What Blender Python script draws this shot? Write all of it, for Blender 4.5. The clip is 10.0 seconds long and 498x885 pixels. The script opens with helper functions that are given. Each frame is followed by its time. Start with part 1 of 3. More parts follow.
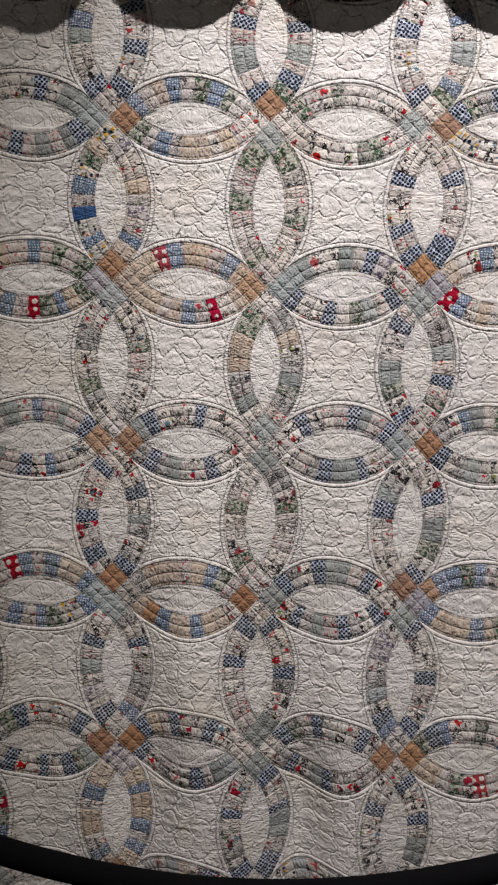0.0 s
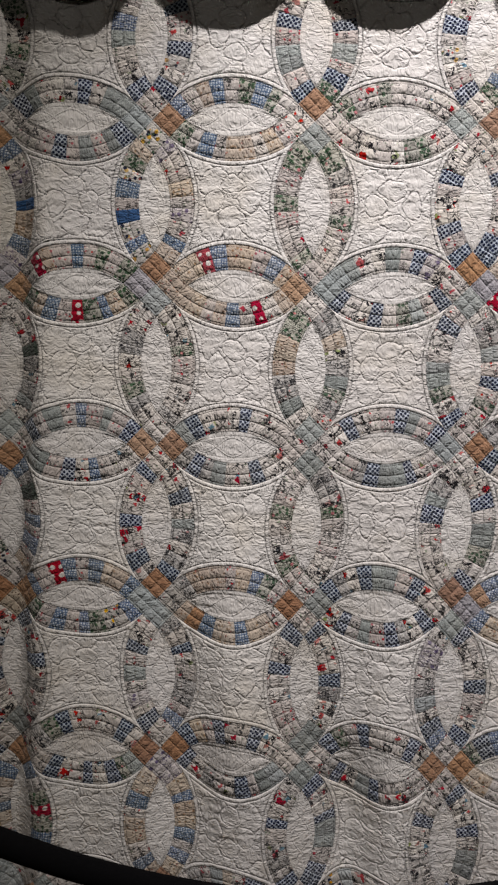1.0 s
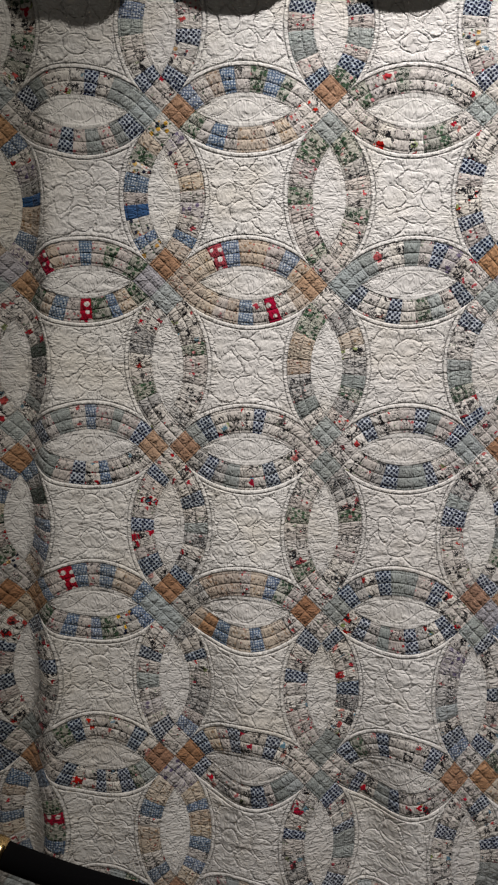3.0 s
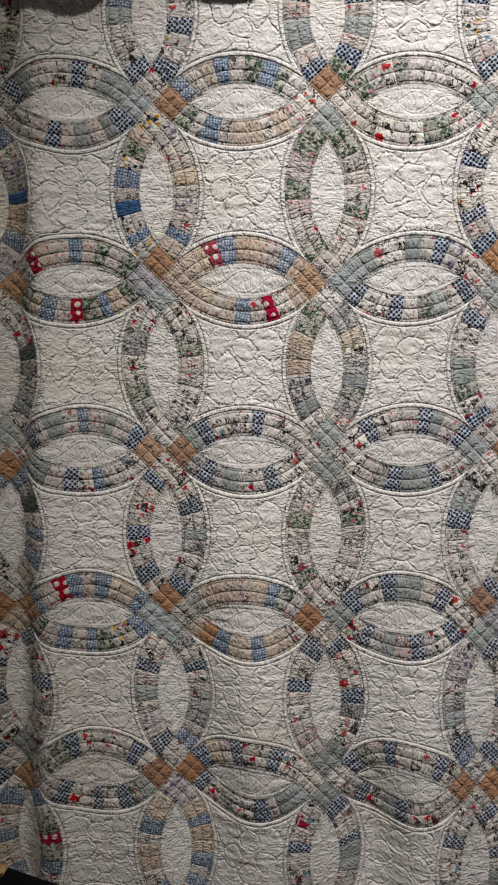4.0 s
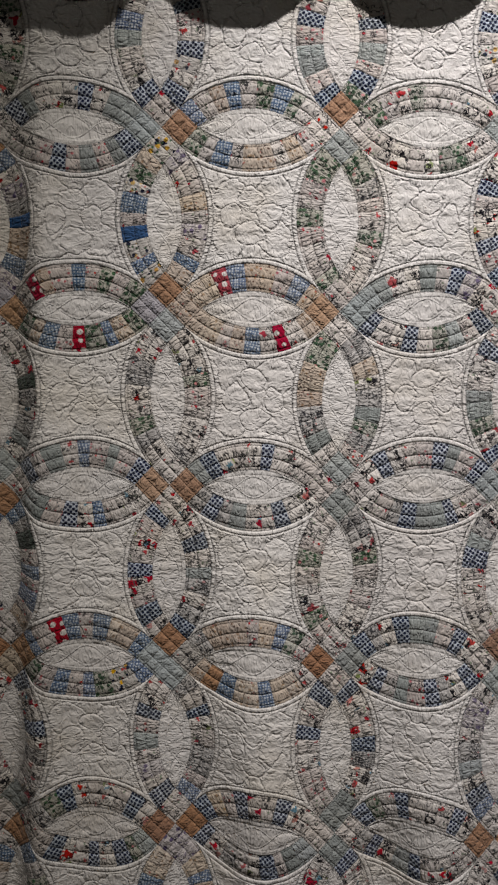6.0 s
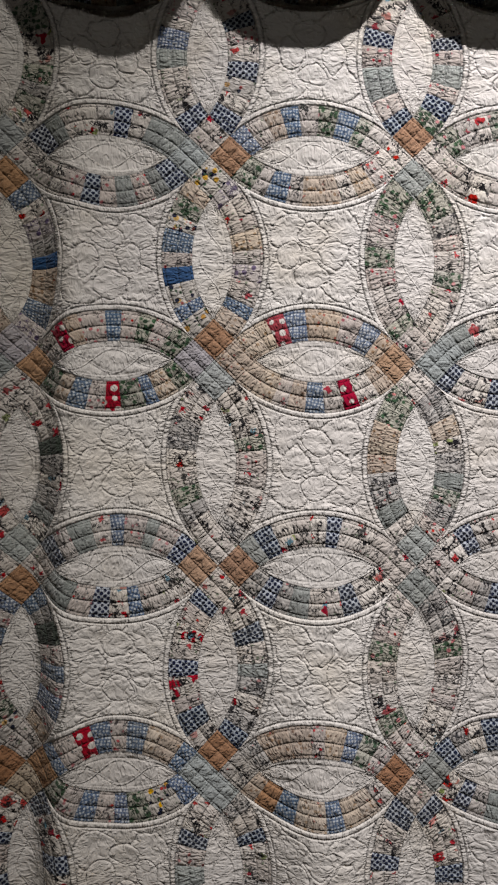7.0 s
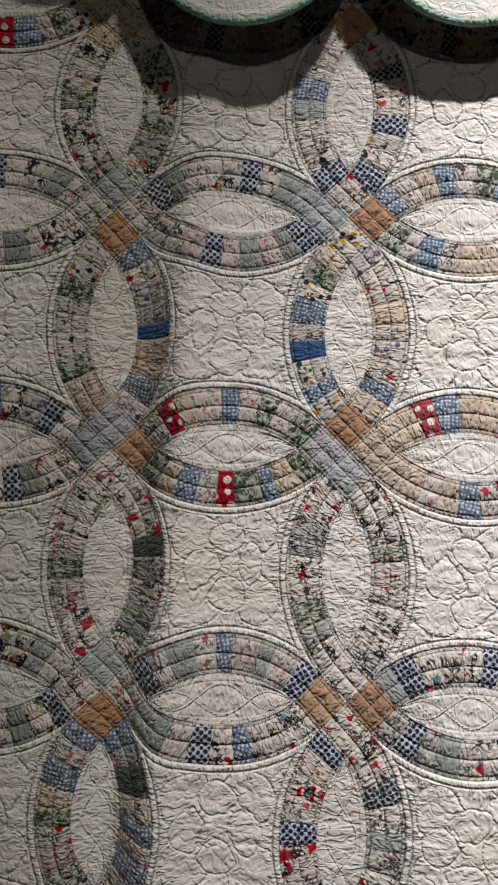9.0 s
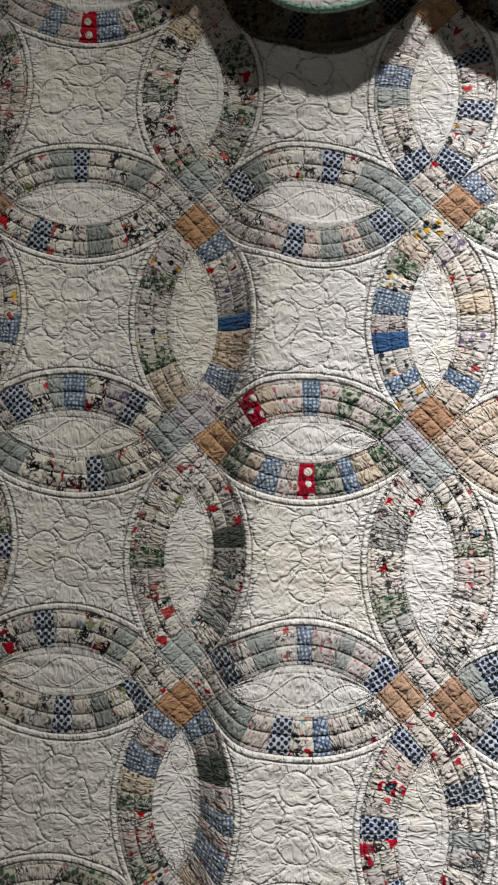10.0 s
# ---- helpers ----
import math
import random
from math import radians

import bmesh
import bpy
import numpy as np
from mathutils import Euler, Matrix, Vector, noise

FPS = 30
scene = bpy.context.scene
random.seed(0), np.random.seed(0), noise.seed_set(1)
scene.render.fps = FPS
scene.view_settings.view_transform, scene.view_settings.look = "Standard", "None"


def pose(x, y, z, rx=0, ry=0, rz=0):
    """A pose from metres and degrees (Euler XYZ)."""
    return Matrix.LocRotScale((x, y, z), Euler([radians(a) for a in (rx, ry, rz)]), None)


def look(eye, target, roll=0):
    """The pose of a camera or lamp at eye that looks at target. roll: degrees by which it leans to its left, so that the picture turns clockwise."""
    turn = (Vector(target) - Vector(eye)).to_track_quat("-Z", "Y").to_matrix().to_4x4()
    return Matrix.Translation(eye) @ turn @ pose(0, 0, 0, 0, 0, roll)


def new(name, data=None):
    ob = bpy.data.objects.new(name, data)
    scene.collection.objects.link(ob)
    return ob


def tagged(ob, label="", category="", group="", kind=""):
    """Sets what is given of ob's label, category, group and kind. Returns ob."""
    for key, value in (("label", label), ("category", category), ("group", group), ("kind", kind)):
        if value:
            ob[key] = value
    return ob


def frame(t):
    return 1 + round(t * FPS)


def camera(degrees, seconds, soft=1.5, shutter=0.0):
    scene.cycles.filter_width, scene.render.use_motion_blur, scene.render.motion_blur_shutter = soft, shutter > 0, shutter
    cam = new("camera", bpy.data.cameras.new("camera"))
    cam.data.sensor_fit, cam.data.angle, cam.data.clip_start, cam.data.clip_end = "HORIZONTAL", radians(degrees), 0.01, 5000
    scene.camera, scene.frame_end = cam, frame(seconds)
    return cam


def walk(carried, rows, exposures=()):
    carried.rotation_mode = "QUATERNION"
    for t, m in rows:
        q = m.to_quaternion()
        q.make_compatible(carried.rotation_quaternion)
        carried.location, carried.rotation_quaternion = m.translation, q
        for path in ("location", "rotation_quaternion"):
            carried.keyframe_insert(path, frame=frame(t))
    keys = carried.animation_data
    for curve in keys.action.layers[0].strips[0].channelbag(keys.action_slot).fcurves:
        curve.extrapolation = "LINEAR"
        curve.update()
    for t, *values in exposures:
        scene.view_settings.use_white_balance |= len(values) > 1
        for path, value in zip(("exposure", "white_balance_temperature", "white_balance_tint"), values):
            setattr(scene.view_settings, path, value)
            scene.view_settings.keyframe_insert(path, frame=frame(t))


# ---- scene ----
cam = camera(36.9, 10.0, soft=2.4)
PATH = [
    (0, (0.03, 0.032, 1.627), (-0.008, 2.02, 1.413), 0.8),
    (0.5, (0.029, 0.044, 1.638), (-0.08, 2.028, 1.413), 0.0),
    (1, (-0.013, 0.048, 1.624), (-0.109, 2.036, 1.421), 0.4),
    (1.5, (-0.003, 0.061, 1.639), (-0.183, 2.04, 1.418), 0.1),
    (2, (-0.028, 0.064, 1.642), (-0.212, 2.042, 1.414), 0.0),
    (2.5, (-0.018, 0.07, 1.633), (-0.18, 2.051, 1.414), 0.1),
    (2.7, (-0.005, 0.078, 1.636), (-0.156, 2.06, 1.412), 0.0),
    (4, (-0.041, 0.132, 1.639), (-0.136, 2.117, 1.412), -0.8),
    (4.5, (-0.035, 0.139, 1.627), (0.035, 2.127, 1.416), -0.7),
    (5, (-0.006, 0.139, 1.639), (0.055, 2.126, 1.418), -0.2),
    (5.5, (-0.039, 0.155, 1.64), (-0.036, 2.146, 1.444), -0.2),
    (5.7, (-0.06, 0.161, 1.645), (-0.11, 2.151, 1.45), -0.3),
    (6.8, (-0.171, 0.312, 1.64), (-0.197, 2.312, 1.663), -0.8),
    (7, (-0.208, 0.354, 1.663), (-0.196, 2.354, 1.645), -0.7),
    (7.5, (-0.253, 0.43, 1.644), (-0.279, 2.429, 1.652), 0.5),
    (8, (-0.315, 0.487, 1.652), (-0.361, 2.486, 1.681), 0.1),
    (8.5, (-0.357, 0.52, 1.663), (-0.35, 2.519, 1.736), 0.7),
    (9, (-0.341, 0.525, 1.685), (-0.397, 2.513, 1.893), 1.6),
    (9.5, (-0.367, 0.524, 1.688), (-0.533, 2.508, 1.876), 2.3),
    (10, (-0.377, 0.525, 1.683), (-0.567, 2.508, 1.867), 2.3),
]
walk(cam, [(t, look(eye, target, roll)) for t, eye, target, roll in PATH],
     [(0.0, 0.02, 6500, 16), (0.5, -0.03, 6500, 16), (2.0, -0.08, 6500, 11), (4.0, -0.02, 6500, 12), (4.4, 0.06, 6500, 12), (5.0, -0.22, 6500, 13), (5.6, -0.3, 6500, 13), (7.0, -0.05, 6500, 14),
      (7.6, -0.12, 6450, 14), (8.0, -0.08, 6550, 15), (8.5, 0.22, 6500, 14), (9.0, 0.26, 6450, 13), (9.5, 0.52, 6350, 11), (10.0, 0.73, 6300, 10)])


# ---- world, lamps ----
QY = 1.40                                   # the plane in which the quilt hangs
world = bpy.data.worlds.new("dim_gallery")
world.use_nodes = True
world.node_tree.nodes["Background"].inputs[0].default_value = (0.55, 0.52, 0.48, 1)
world.node_tree.nodes["Background"].inputs[1].default_value = 0.05
scene.world = world


def spot(name, eye, target, watts, degrees, blend, size, colour):
    data = bpy.data.lights.new(name, "SPOT")
    data.energy, data.spot_size, data.spot_blend = watts, radians(degrees), blend
    data.shadow_soft_size, data.color = size, colour
    ob = new(name, data)
    ob.matrix_world = look(eye, target)
    return ob


KEY_EYE, KEY_AIM = (0.42, -0.25, 4.45), (0.51, QY, 1.93)
LEFT_FILL_EYE, LEFT_FILL_AIM = (0.22, -0.25, 4.45), (-1.0, QY, 0.75)
SHADOW_FILL_EYE, SHADOW_FILL_AIM = (0.2, -3.6, 3.9), (-0.1, QY, 1.6)
spot("key_spot", KEY_EYE, KEY_AIM, 640, 40, 0.92, 0.05, (1.0, 0.955, 0.935))
# unseen added lamp that brightens the left side, where the key beam fades
spot("left_fill_spot", LEFT_FILL_EYE, LEFT_FILL_AIM, 195, 36, 1.0, 0.09, (1.0, 0.945, 0.85))
# unseen lamp added to lift the shadows; stands for the room's dim light
spot("shadow_fill_spot", SHADOW_FILL_EYE, SHADOW_FILL_AIM, 50, 75, 1.0, 0.15, (1.0, 0.94, 0.85))


# ---- materials ----
class Nodes:
    """A short way to write a node material."""

    def __init__(self, name):
        self.mat = bpy.data.materials.new(name)
        self.mat.use_nodes = True
        self.tree = self.mat.node_tree
        self.bsdf = self.tree.nodes["Principled BSDF"]

    def add(self, kind):
        return self.tree.nodes.new(kind)

    def link(self, a, b):
        self.tree.links.new(a, b)

    def set(self, socket, value):
        if hasattr(value, "is_output"):
            self.link(value, socket)
        else:
            socket.default_value = value

    def math(self, op, a, b=0.0, c=0.0):
        n = self.add("ShaderNodeMath")
        n.operation = op
        for k, v in enumerate((a, b, c)):
            self.set(n.inputs[k], v)
        return n.outputs[0]

    def mix(self, f, a, b, blend="MIX"):
        n = self.add("ShaderNodeMix")
        n.data_type, n.blend_type = "RGBA", blend
        self.set(n.inputs[0], f)
        self.set(n.inputs[6], (*a, 1) if isinstance(a, tuple) and len(a) == 3 else a)
        self.set(n.inputs[7], (*b, 1) if isinstance(b, tuple) and len(b) == 3 else b)
        return n.outputs[2]

    def uv(self, layer, scale=(1, 1, 1), turn=0.0):
        n = self.add("ShaderNodeUVMap")
        n.uv_map = layer
        m = self.add("ShaderNodeMapping")
        m.inputs["Scale"].default_value = scale
        m.inputs["Rotation"].default_value = (0, 0, turn)
        self.link(n.outputs[0], m.inputs[0])
        return m.outputs[0]

    def noise(self, at, scale, detail=2.0, rough=0.5, distort=0.0):
        n = self.add("ShaderNodeTexNoise")
        n.inputs["Scale"].default_value, n.inputs["Detail"].default_value = scale, detail
        n.inputs["Roughness"].default_value, n.inputs["Distortion"].default_value = rough, distort
        self.link(at, n.inputs["Vector"])
        return n

    def cells(self, at, scale, jitter=1.0):
        n = self.add("ShaderNodeTexVoronoi")
        n.inputs["Scale"].default_value, n.inputs["Randomness"].default_value = scale, jitter
        self.link(at, n.inputs["Vector"])
        return n

    def step(self, value, low, high):
        n = self.add("ShaderNodeMapRange")
        n.interpolation_type = "SMOOTHSTEP"
        self.set(n.inputs[0], value)
        n.inputs[1].default_value, n.inputs[2].default_value = low, high
        return n.outputs[0]

    def bump(self, height, strength, distance, after=None):
        n = self.add("ShaderNodeBump")
        n.inputs["Strength"].default_value, n.inputs["Distance"].default_value = strength, distance
        self.link(height, n.inputs["Height"])
        if after:
            self.link(after, n.inputs["Normal"])
        return n.outputs[0]


def dots(scale, size, colour, jitter=0.3, some=0.0, soft=0.06):
    return ("dots", scale, size, colour, jitter, some, soft)


def blots(scale, size, colour, some):
    return ("blots", scale, size, colour, 1.0, some, 0.04)


def lines(scale, width, colour, some=0.5):
    return ("lines", scale, width, colour, some)


def stripes(scale, share, colour, along=0):
    return ("stripes", scale, share, colour, along)


def cloth(name, base, *layers, vary=0.22, pucker=1.0, pull=1.0, turn=0.0):
    """Old printed cotton: a ground colour, printed layers, fading, weave and puckers."""
    s = Nodes(name)
    at = s.uv("print", turn=turn)
    bent = s.noise(at, 130, 2)
    off = s.add("ShaderNodeVectorMath")
    off.operation = "MULTIPLY_ADD"
    s.link(bent.outputs["Color"], off.inputs[0])
    off.inputs[1].default_value = (0.0036, 0.0036, 0)
    s.link(at, off.inputs[2])
    at = off.outputs[0]
    colour = s.mix(s.noise(at, 55, 2).outputs["Fac"], tuple(c * 0.93 for c in base), tuple(min(1, c * 1.07) for c in base))
    for layer in layers:
        kind, scale = layer[:2]
        if kind in ("dots", "blots"):
            _, _, size, tone, jitter, some, soft = layer
            v = s.cells(at, scale, jitter)
            if kind == "blots":
                # ragged, angular figures: petals and leaves
                v.distance = "MANHATTAN"
                ragged = s.add("ShaderNodeVectorMath")
                ragged.operation = "MULTIPLY_ADD"
                s.link(s.noise(at, scale * 2.2, 1).outputs["Color"], ragged.inputs[0])
                ragged.inputs[1].default_value = (0.9 / scale, 0.9 / scale, 0)
                s.link(at, ragged.inputs[2])
                s.link(ragged.outputs[0], v.inputs["Vector"])
            f = s.step(v.outputs["Distance"], size + soft, size - soft)
            if some:
                pick = s.add("ShaderNodeSeparateColor")
                s.link(v.outputs["Color"], pick.inputs[0])
                f = s.math("MULTIPLY", f, s.step(pick.outputs[0], some - 0.01, some + 0.01))
        elif kind == "lines":
            _, _, width, tone, some = layer
            n = s.noise(at, scale, 1.5, 0.5, 0.8)
            d = s.math("ABSOLUTE", s.math("SUBTRACT", n.outputs["Fac"], 0.5))
            f = s.step(d, width, width * 0.5)
            where = s.noise(at, scale * 0.37, 1)
            f = s.math("MULTIPLY", f, s.step(where.outputs["Fac"], some - 0.03, some + 0.03))
        else:
            _, _, share, tone, along = layer
            split = s.add("ShaderNodeSeparateXYZ")
            s.link(at, split.inputs[0])
            w = s.math("FRACT", s.math("MULTIPLY", split.outputs[along], scale))
            f = s.step(s.math("ABSOLUTE", s.math("SUBTRACT", w, 0.5)), share / 2 + 0.06, share / 2 - 0.06)
        colour = s.mix(f, colour, tone)
    # each patch has faded in its own way
    own = s.add("ShaderNodeUVMap")
    own.uv_map = "own"
    sep = s.add("ShaderNodeSeparateXYZ")
    s.link(own.outputs[0], sep.inputs[0])
    fade = s.add("ShaderNodeHueSaturation")
    s.link(s.math("MULTIPLY_ADD", sep.outputs[0], 0.016, 0.492), fade.inputs["Hue"])
    s.link(s.math("MULTIPLY_ADD", sep.outputs[1], 0.35, 0.82), fade.inputs["Saturation"])
    s.link(s.math("MULTIPLY_ADD", sep.outputs[0], vary, 1.0 - vary * 0.7), fade.inputs["Value"])
    s.link(colour, fade.inputs["Color"])
    place = s.uv("place")
    aged = s.noise(place, 7, 3, 0.6)
    colour = s.mix(s.math("MULTIPLY", s.step(aged.outputs["Fac"], 0.45, 0.75), 0.35), fade.outputs[0], (0.86, 0.78, 0.62), "MULTIPLY")
    spots = s.noise(place, 160, 2, 0.6)
    colour = s.mix(s.math("MULTIPLY", spots.outputs["Fac"], 0.22), colour, (0.55, 0.52, 0.48), "MULTIPLY")
    s.link(colour, s.bsdf.inputs["Base Color"])
    s.bsdf.inputs["Roughness"].default_value = 0.95
    s.bsdf.inputs["Specular IOR Level"].default_value = 0.12
    s.bsdf.inputs["Sheen Weight"].default_value = 0.12
    # short creases, puckers gathered by the stitching, then the weave
    force = s.add("ShaderNodeUVMap")
    force.uv_map = "pull"
    share = s.add("ShaderNodeSeparateXYZ")
    s.link(force.outputs[0], share.inputs[0])

    def crease(n, wide):
        # soft puffs with narrow valleys between
        return s.step(s.math("ABSOLUTE", s.math("SUBTRACT", n.outputs["Fac"], 0.5)), -0.03, wide)

    rumple = crease(s.noise(s.uv("place", (0.78, 1.12, 1), 0.12), 100, 1.8, 0.5, 0.45), 0.20)
    across = crease(s.noise(s.uv("place", (1.15, 0.78, 1), -0.15), 94, 1.8, 0.5, 0.45), 0.20)
    broad = s.noise(place, 17, 1, 0.4, 0.6)
    which = s.step(broad.outputs["Fac"], 0.36, 0.54)
    swell = s.math("ADD", s.math("MULTIPLY", rumple, which), s.math("MULTIPLY", across, s.math("SUBTRACT", 1.0, which)))
    weave = s.noise(place, 900, 1)
    lane = s.add("ShaderNodeUVMap")
    lane.uv_map = "stitch"
    two = s.add("ShaderNodeSeparateXYZ")
    s.link(lane.outputs[0], two.inputs[0])
    # the puckers start anew at each stitched line
    shift = s.add("ShaderNodeCombineXYZ")
    s.link(s.math("MULTIPLY", s.math("FLOOR", two.outputs[1]), 0.731), shift.inputs[0])
    moved = s.add("ShaderNodeVectorMath")
    s.link(s.uv("grain", (1.0, 0.36, 1)), moved.inputs[0])
    s.link(shift.outputs[0], moved.inputs[1])
    gather = crease(s.noise(moved.outputs[0], 165, 1.4, 0.5, 0.4), 0.20)
    pads = []
    for axis in (0, 1):
        d = s.math("ABSOLUTE", s.math("SUBTRACT", s.math("FRACT", two.outputs[axis]), 0.5))
        pad = s.math("POWER", s.step(d, 0.5, 0.34), 0.55)
        pads.append(pad if axis else s.math("MULTIPLY_ADD", pad, 0.6, 0.4))
    n0 = s.bump(s.math("MULTIPLY", pads[0], pads[1]), 1.0, 0.0016)
    n1 = s.bump(s.math("MULTIPLY", swell, share.outputs[1]), 1.0, 0.0018 * pucker, n0)
    n2 = s.bump(s.math("MULTIPLY", gather, share.outputs[0]), 1.0, 0.0014 * pull, n1)
    n3 = s.bump(weave.outputs["Fac"], 0.25, 0.0006, n2)
    s.link(n3, s.bsdf.inputs["Normal"])
    return s.mat


WHITE = (0.74, 0.725, 0.69)
OFF = (0.70, 0.675, 0.63)
RED, NAVY, GREEN, INK = (0.46, 0.012, 0.025), (0.011, 0.017, 0.045), (0.06, 0.12, 0.065), (0.012, 0.012, 0.015)
PINK, YELLOW, GREY = (0.58, 0.24, 0.25), (0.62, 0.36, 0.07), (0.22, 0.25, 0.25)
PRINTS = {
    "n": cloth("navy_dot_cotton", (0.47, 0.53, 0.60), dots(165, 0.41, NAVY, 0.14, soft=0.06), turn=math.pi / 4),
    "b": cloth("pale_blue_print_cotton", (0.115, 0.165, 0.255), dots(215, 0.37, (0.52, 0.575, 0.62), 0.3, soft=0.1), dots(110, 0.18, NAVY, 0.9, 0.70)),
    "B": cloth("royal_blue_cotton", (0.002, 0.082, 0.235), stripes(95, 0.10, (0.003, 0.02, 0.06), 1), vary=0.4),
    "r": cloth("red_cotton_with_white_dots", (0.37, 0.010, 0.030), dots(62, 0.29, OFF, 0.2, soft=0.03)),
    "k": cloth("white_cotton_with_red_and_black_drawing", (0.68, 0.65, 0.60), blots(52, 0.36, (0.50, 0.25, 0.22), 0.66), blots(42, 0.46, RED, 0.52),
               blots(58, 0.40, (0.27, 0.32, 0.13), 0.80), blots(62, 0.38, (0.16, 0.30, 0.38), 0.84), lines(70, 0.022, (0.10, 0.09, 0.09), 0.47), lines(135, 0.10, INK, 0.555)),
    "w": cloth("white_cotton_with_pink_sprigs", (0.62, 0.585, 0.545), blots(66, 0.40, (0.46, 0.05, 0.06), 0.68), dots(200, 0.26, (0.13, 0.13, 0.13), 1.0, 0.74),
               dots(140, 0.26, (0.25, 0.30, 0.22), 1.0, 0.72), lines(125, 0.06, (0.05, 0.05, 0.05), 0.545)),
    "g": cloth("green_leaf_print_cotton", (0.44, 0.44, 0.38), dots(150, 0.48, GREEN, 1.0, 0.38, 0.10), lines(140, 0.05, (0.03, 0.05, 0.035), 0.45), dots(85, 0.26, PINK, 1.0, 0.80)),
    "G": cloth("grey_green_chambray", (0.33, 0.365, 0.35), stripes(260, 0.25, (0.42, 0.45, 0.44), 0), dots(190, 0.24, (0.50, 0.52, 0.51), 1.0, 0.55), lines(60, 0.012, (0.16, 0.17, 0.17), 0.5), vary=0.4),
    "s": cloth("grey_blue_chambray", (0.37, 0.41, 0.41), stripes(280, 0.25, (0.46, 0.50, 0.50), 1), vary=0.22),
    "t": cloth("cream_and_tan_calico", (0.56, 0.48, 0.395), dots(140, 0.34, (0.36, 0.25, 0.16), 1.0, 0.50, 0.08), dots(190, 0.27, (0.14, 0.085, 0.065), 1.0, 0.60), dots(120, 0.22, (0.42, 0.16, 0.13), 1.0, 0.86)),
    "y": cloth("white_cotton_with_yellow_and_navy_dots", (0.56, 0.54, 0.50), dots(92, 0.36, YELLOW, 0.7, 0.45, 0.04), dots(98, 0.36, NAVY, 0.8, 0.5, 0.04), dots(120, 0.28, (0.42, 0.05, 0.04), 0.9, 0.74),
               dots(140, 0.3, GREEN, 0.9, 0.7)),
    "p": cloth("pale_pink_print_cotton", (0.58, 0.535, 0.50), dots(125, 0.30, (0.48, 0.20, 0.21), 0.9, 0.60), lines(120, 0.05, (0.08, 0.07, 0.07), 0.57), dots(115, 0.26, (0.50, 0.05, 0.05), 1.0, 0.80), dots(180, 0.26, (0.13, 0.14, 0.14), 1.0, 0.58)),
    "v": cloth("lilac_sprig_cotton", (0.55, 0.52, 0.51), dots(95, 0.36, (0.14, 0.11, 0.20), 1.0, 0.58), lines(110, 0.035, (0.16, 0.14, 0.20), 0.48)),
    "m": cloth("grey_scribble_print_cotton", (0.47, 0.46, 0.44), lines(130, 0.06, (0.035, 0.035, 0.04), 0.50), dots(200, 0.32, (0.12, 0.13, 0.13), 1.0, 0.5), dots(110, 0.2, (0.45, 0.2, 0.2), 1.0, 0.8)),
    "c": cloth("cream_cotton_with_brown_dots", (0.55, 0.48, 0.37), dots(165, 0.28, (0.11, 0.07, 0.05), 0.5)),
    "d": cloth("dark_green_print_cotton", (0.07, 0.09, 0.075), dots(110, 0.28, (0.24, 0.27, 0.23), 1.0, 0.55), dots(90, 0.25, (0.02, 0.025, 0.02), 1.0, 0.4)),
    "l": cloth("lilac_grey_speckled_cotton", (0.42, 0.41, 0.44), dots(240, 0.26, (0.15, 0.15, 0.19), 0.8)),
    "o": cloth("tan_brown_cotton", (0.39, 0.235, 0.145), dots(230, 0.3, (0.28, 0.155, 0.09), 1.0, 0.4, 0.12), lines(90, 0.10, (0.44, 0.27, 0.17), 0.45), vary=0.3),
}
GROUND = cloth("white_quilted_cotton", WHITE, vary=0.05)
OVAL = cloth("white_cotton_of_the_ovals", WHITE, vary=0.05)
BACK = cloth("white_backing_cotton", (0.80, 0.79, 0.76), vary=0.03, pucker=0.7, pull=0.3)
MINT = cloth("mint_green_binding_cotton", (0.30, 0.50, 0.40), vary=0.05, pucker=0.6)


def plain(name, base, rough, metal=0.0, grain=0.0, scale=40.0, tone=None):
    """A plain surface with a grain and a little wear."""
    s = Nodes(name)
    tex = s.add("ShaderNodeTexCoord").outputs["Object"]
    n = s.noise(tex, scale, 4, 0.6)
    big = s.noise(tex, scale * 0.08, 2)
    other = tone or tuple(c * 0.72 for c in base)
    colour = s.mix(n.outputs["Fac"], base, other)
    colour = s.mix(s.math("MULTIPLY", big.outputs["Fac"], 0.3), colour, (0.7, 0.7, 0.7), "MULTIPLY")
    s.link(colour, s.bsdf.inputs["Base Color"])
    s.bsdf.inputs["Metallic"].default_value = metal
    s.bsdf.inputs["Specular IOR Level"].default_value = 0.5 if rough < 0.8 else 0.08
    s.link(s.math("MULTIPLY_ADD", n.outputs["Fac"], 0.15, rough - 0.07), s.bsdf.inputs["Roughness"])
    if grain:
        s.link(s.bump(n.outputs["Fac"], 0.5, grain), s.bsdf.inputs["Normal"])
    return s.mat


WALL = plain("grey_wall_paint", (0.20, 0.195, 0.19), 0.85, grain=0.0008, scale=120)
CEIL = plain("dark_ceiling_paint", (0.10, 0.10, 0.10), 0.9, grain=0.001, scale=60)
FLOOR = plain("worn_floor_boards", (0.20, 0.13, 0.08), 0.45, grain=0.0006, scale=30)
VELVET = plain("black_velvet", (0.006, 0.006, 0.007), 0.95, grain=0.0005, scale=700)
BRASS = plain("polished_brass", (0.80, 0.56, 0.26), 0.24, 1.0, 0.00008, 160, (0.70, 0.46, 0.19))
BLACK = plain("black_enamel", (0.015, 0.015, 0.016), 0.4, scale=80)
STEEL = plain("brushed_steel", (0.45, 0.45, 0.46), 0.35, 1.0, scale=200)
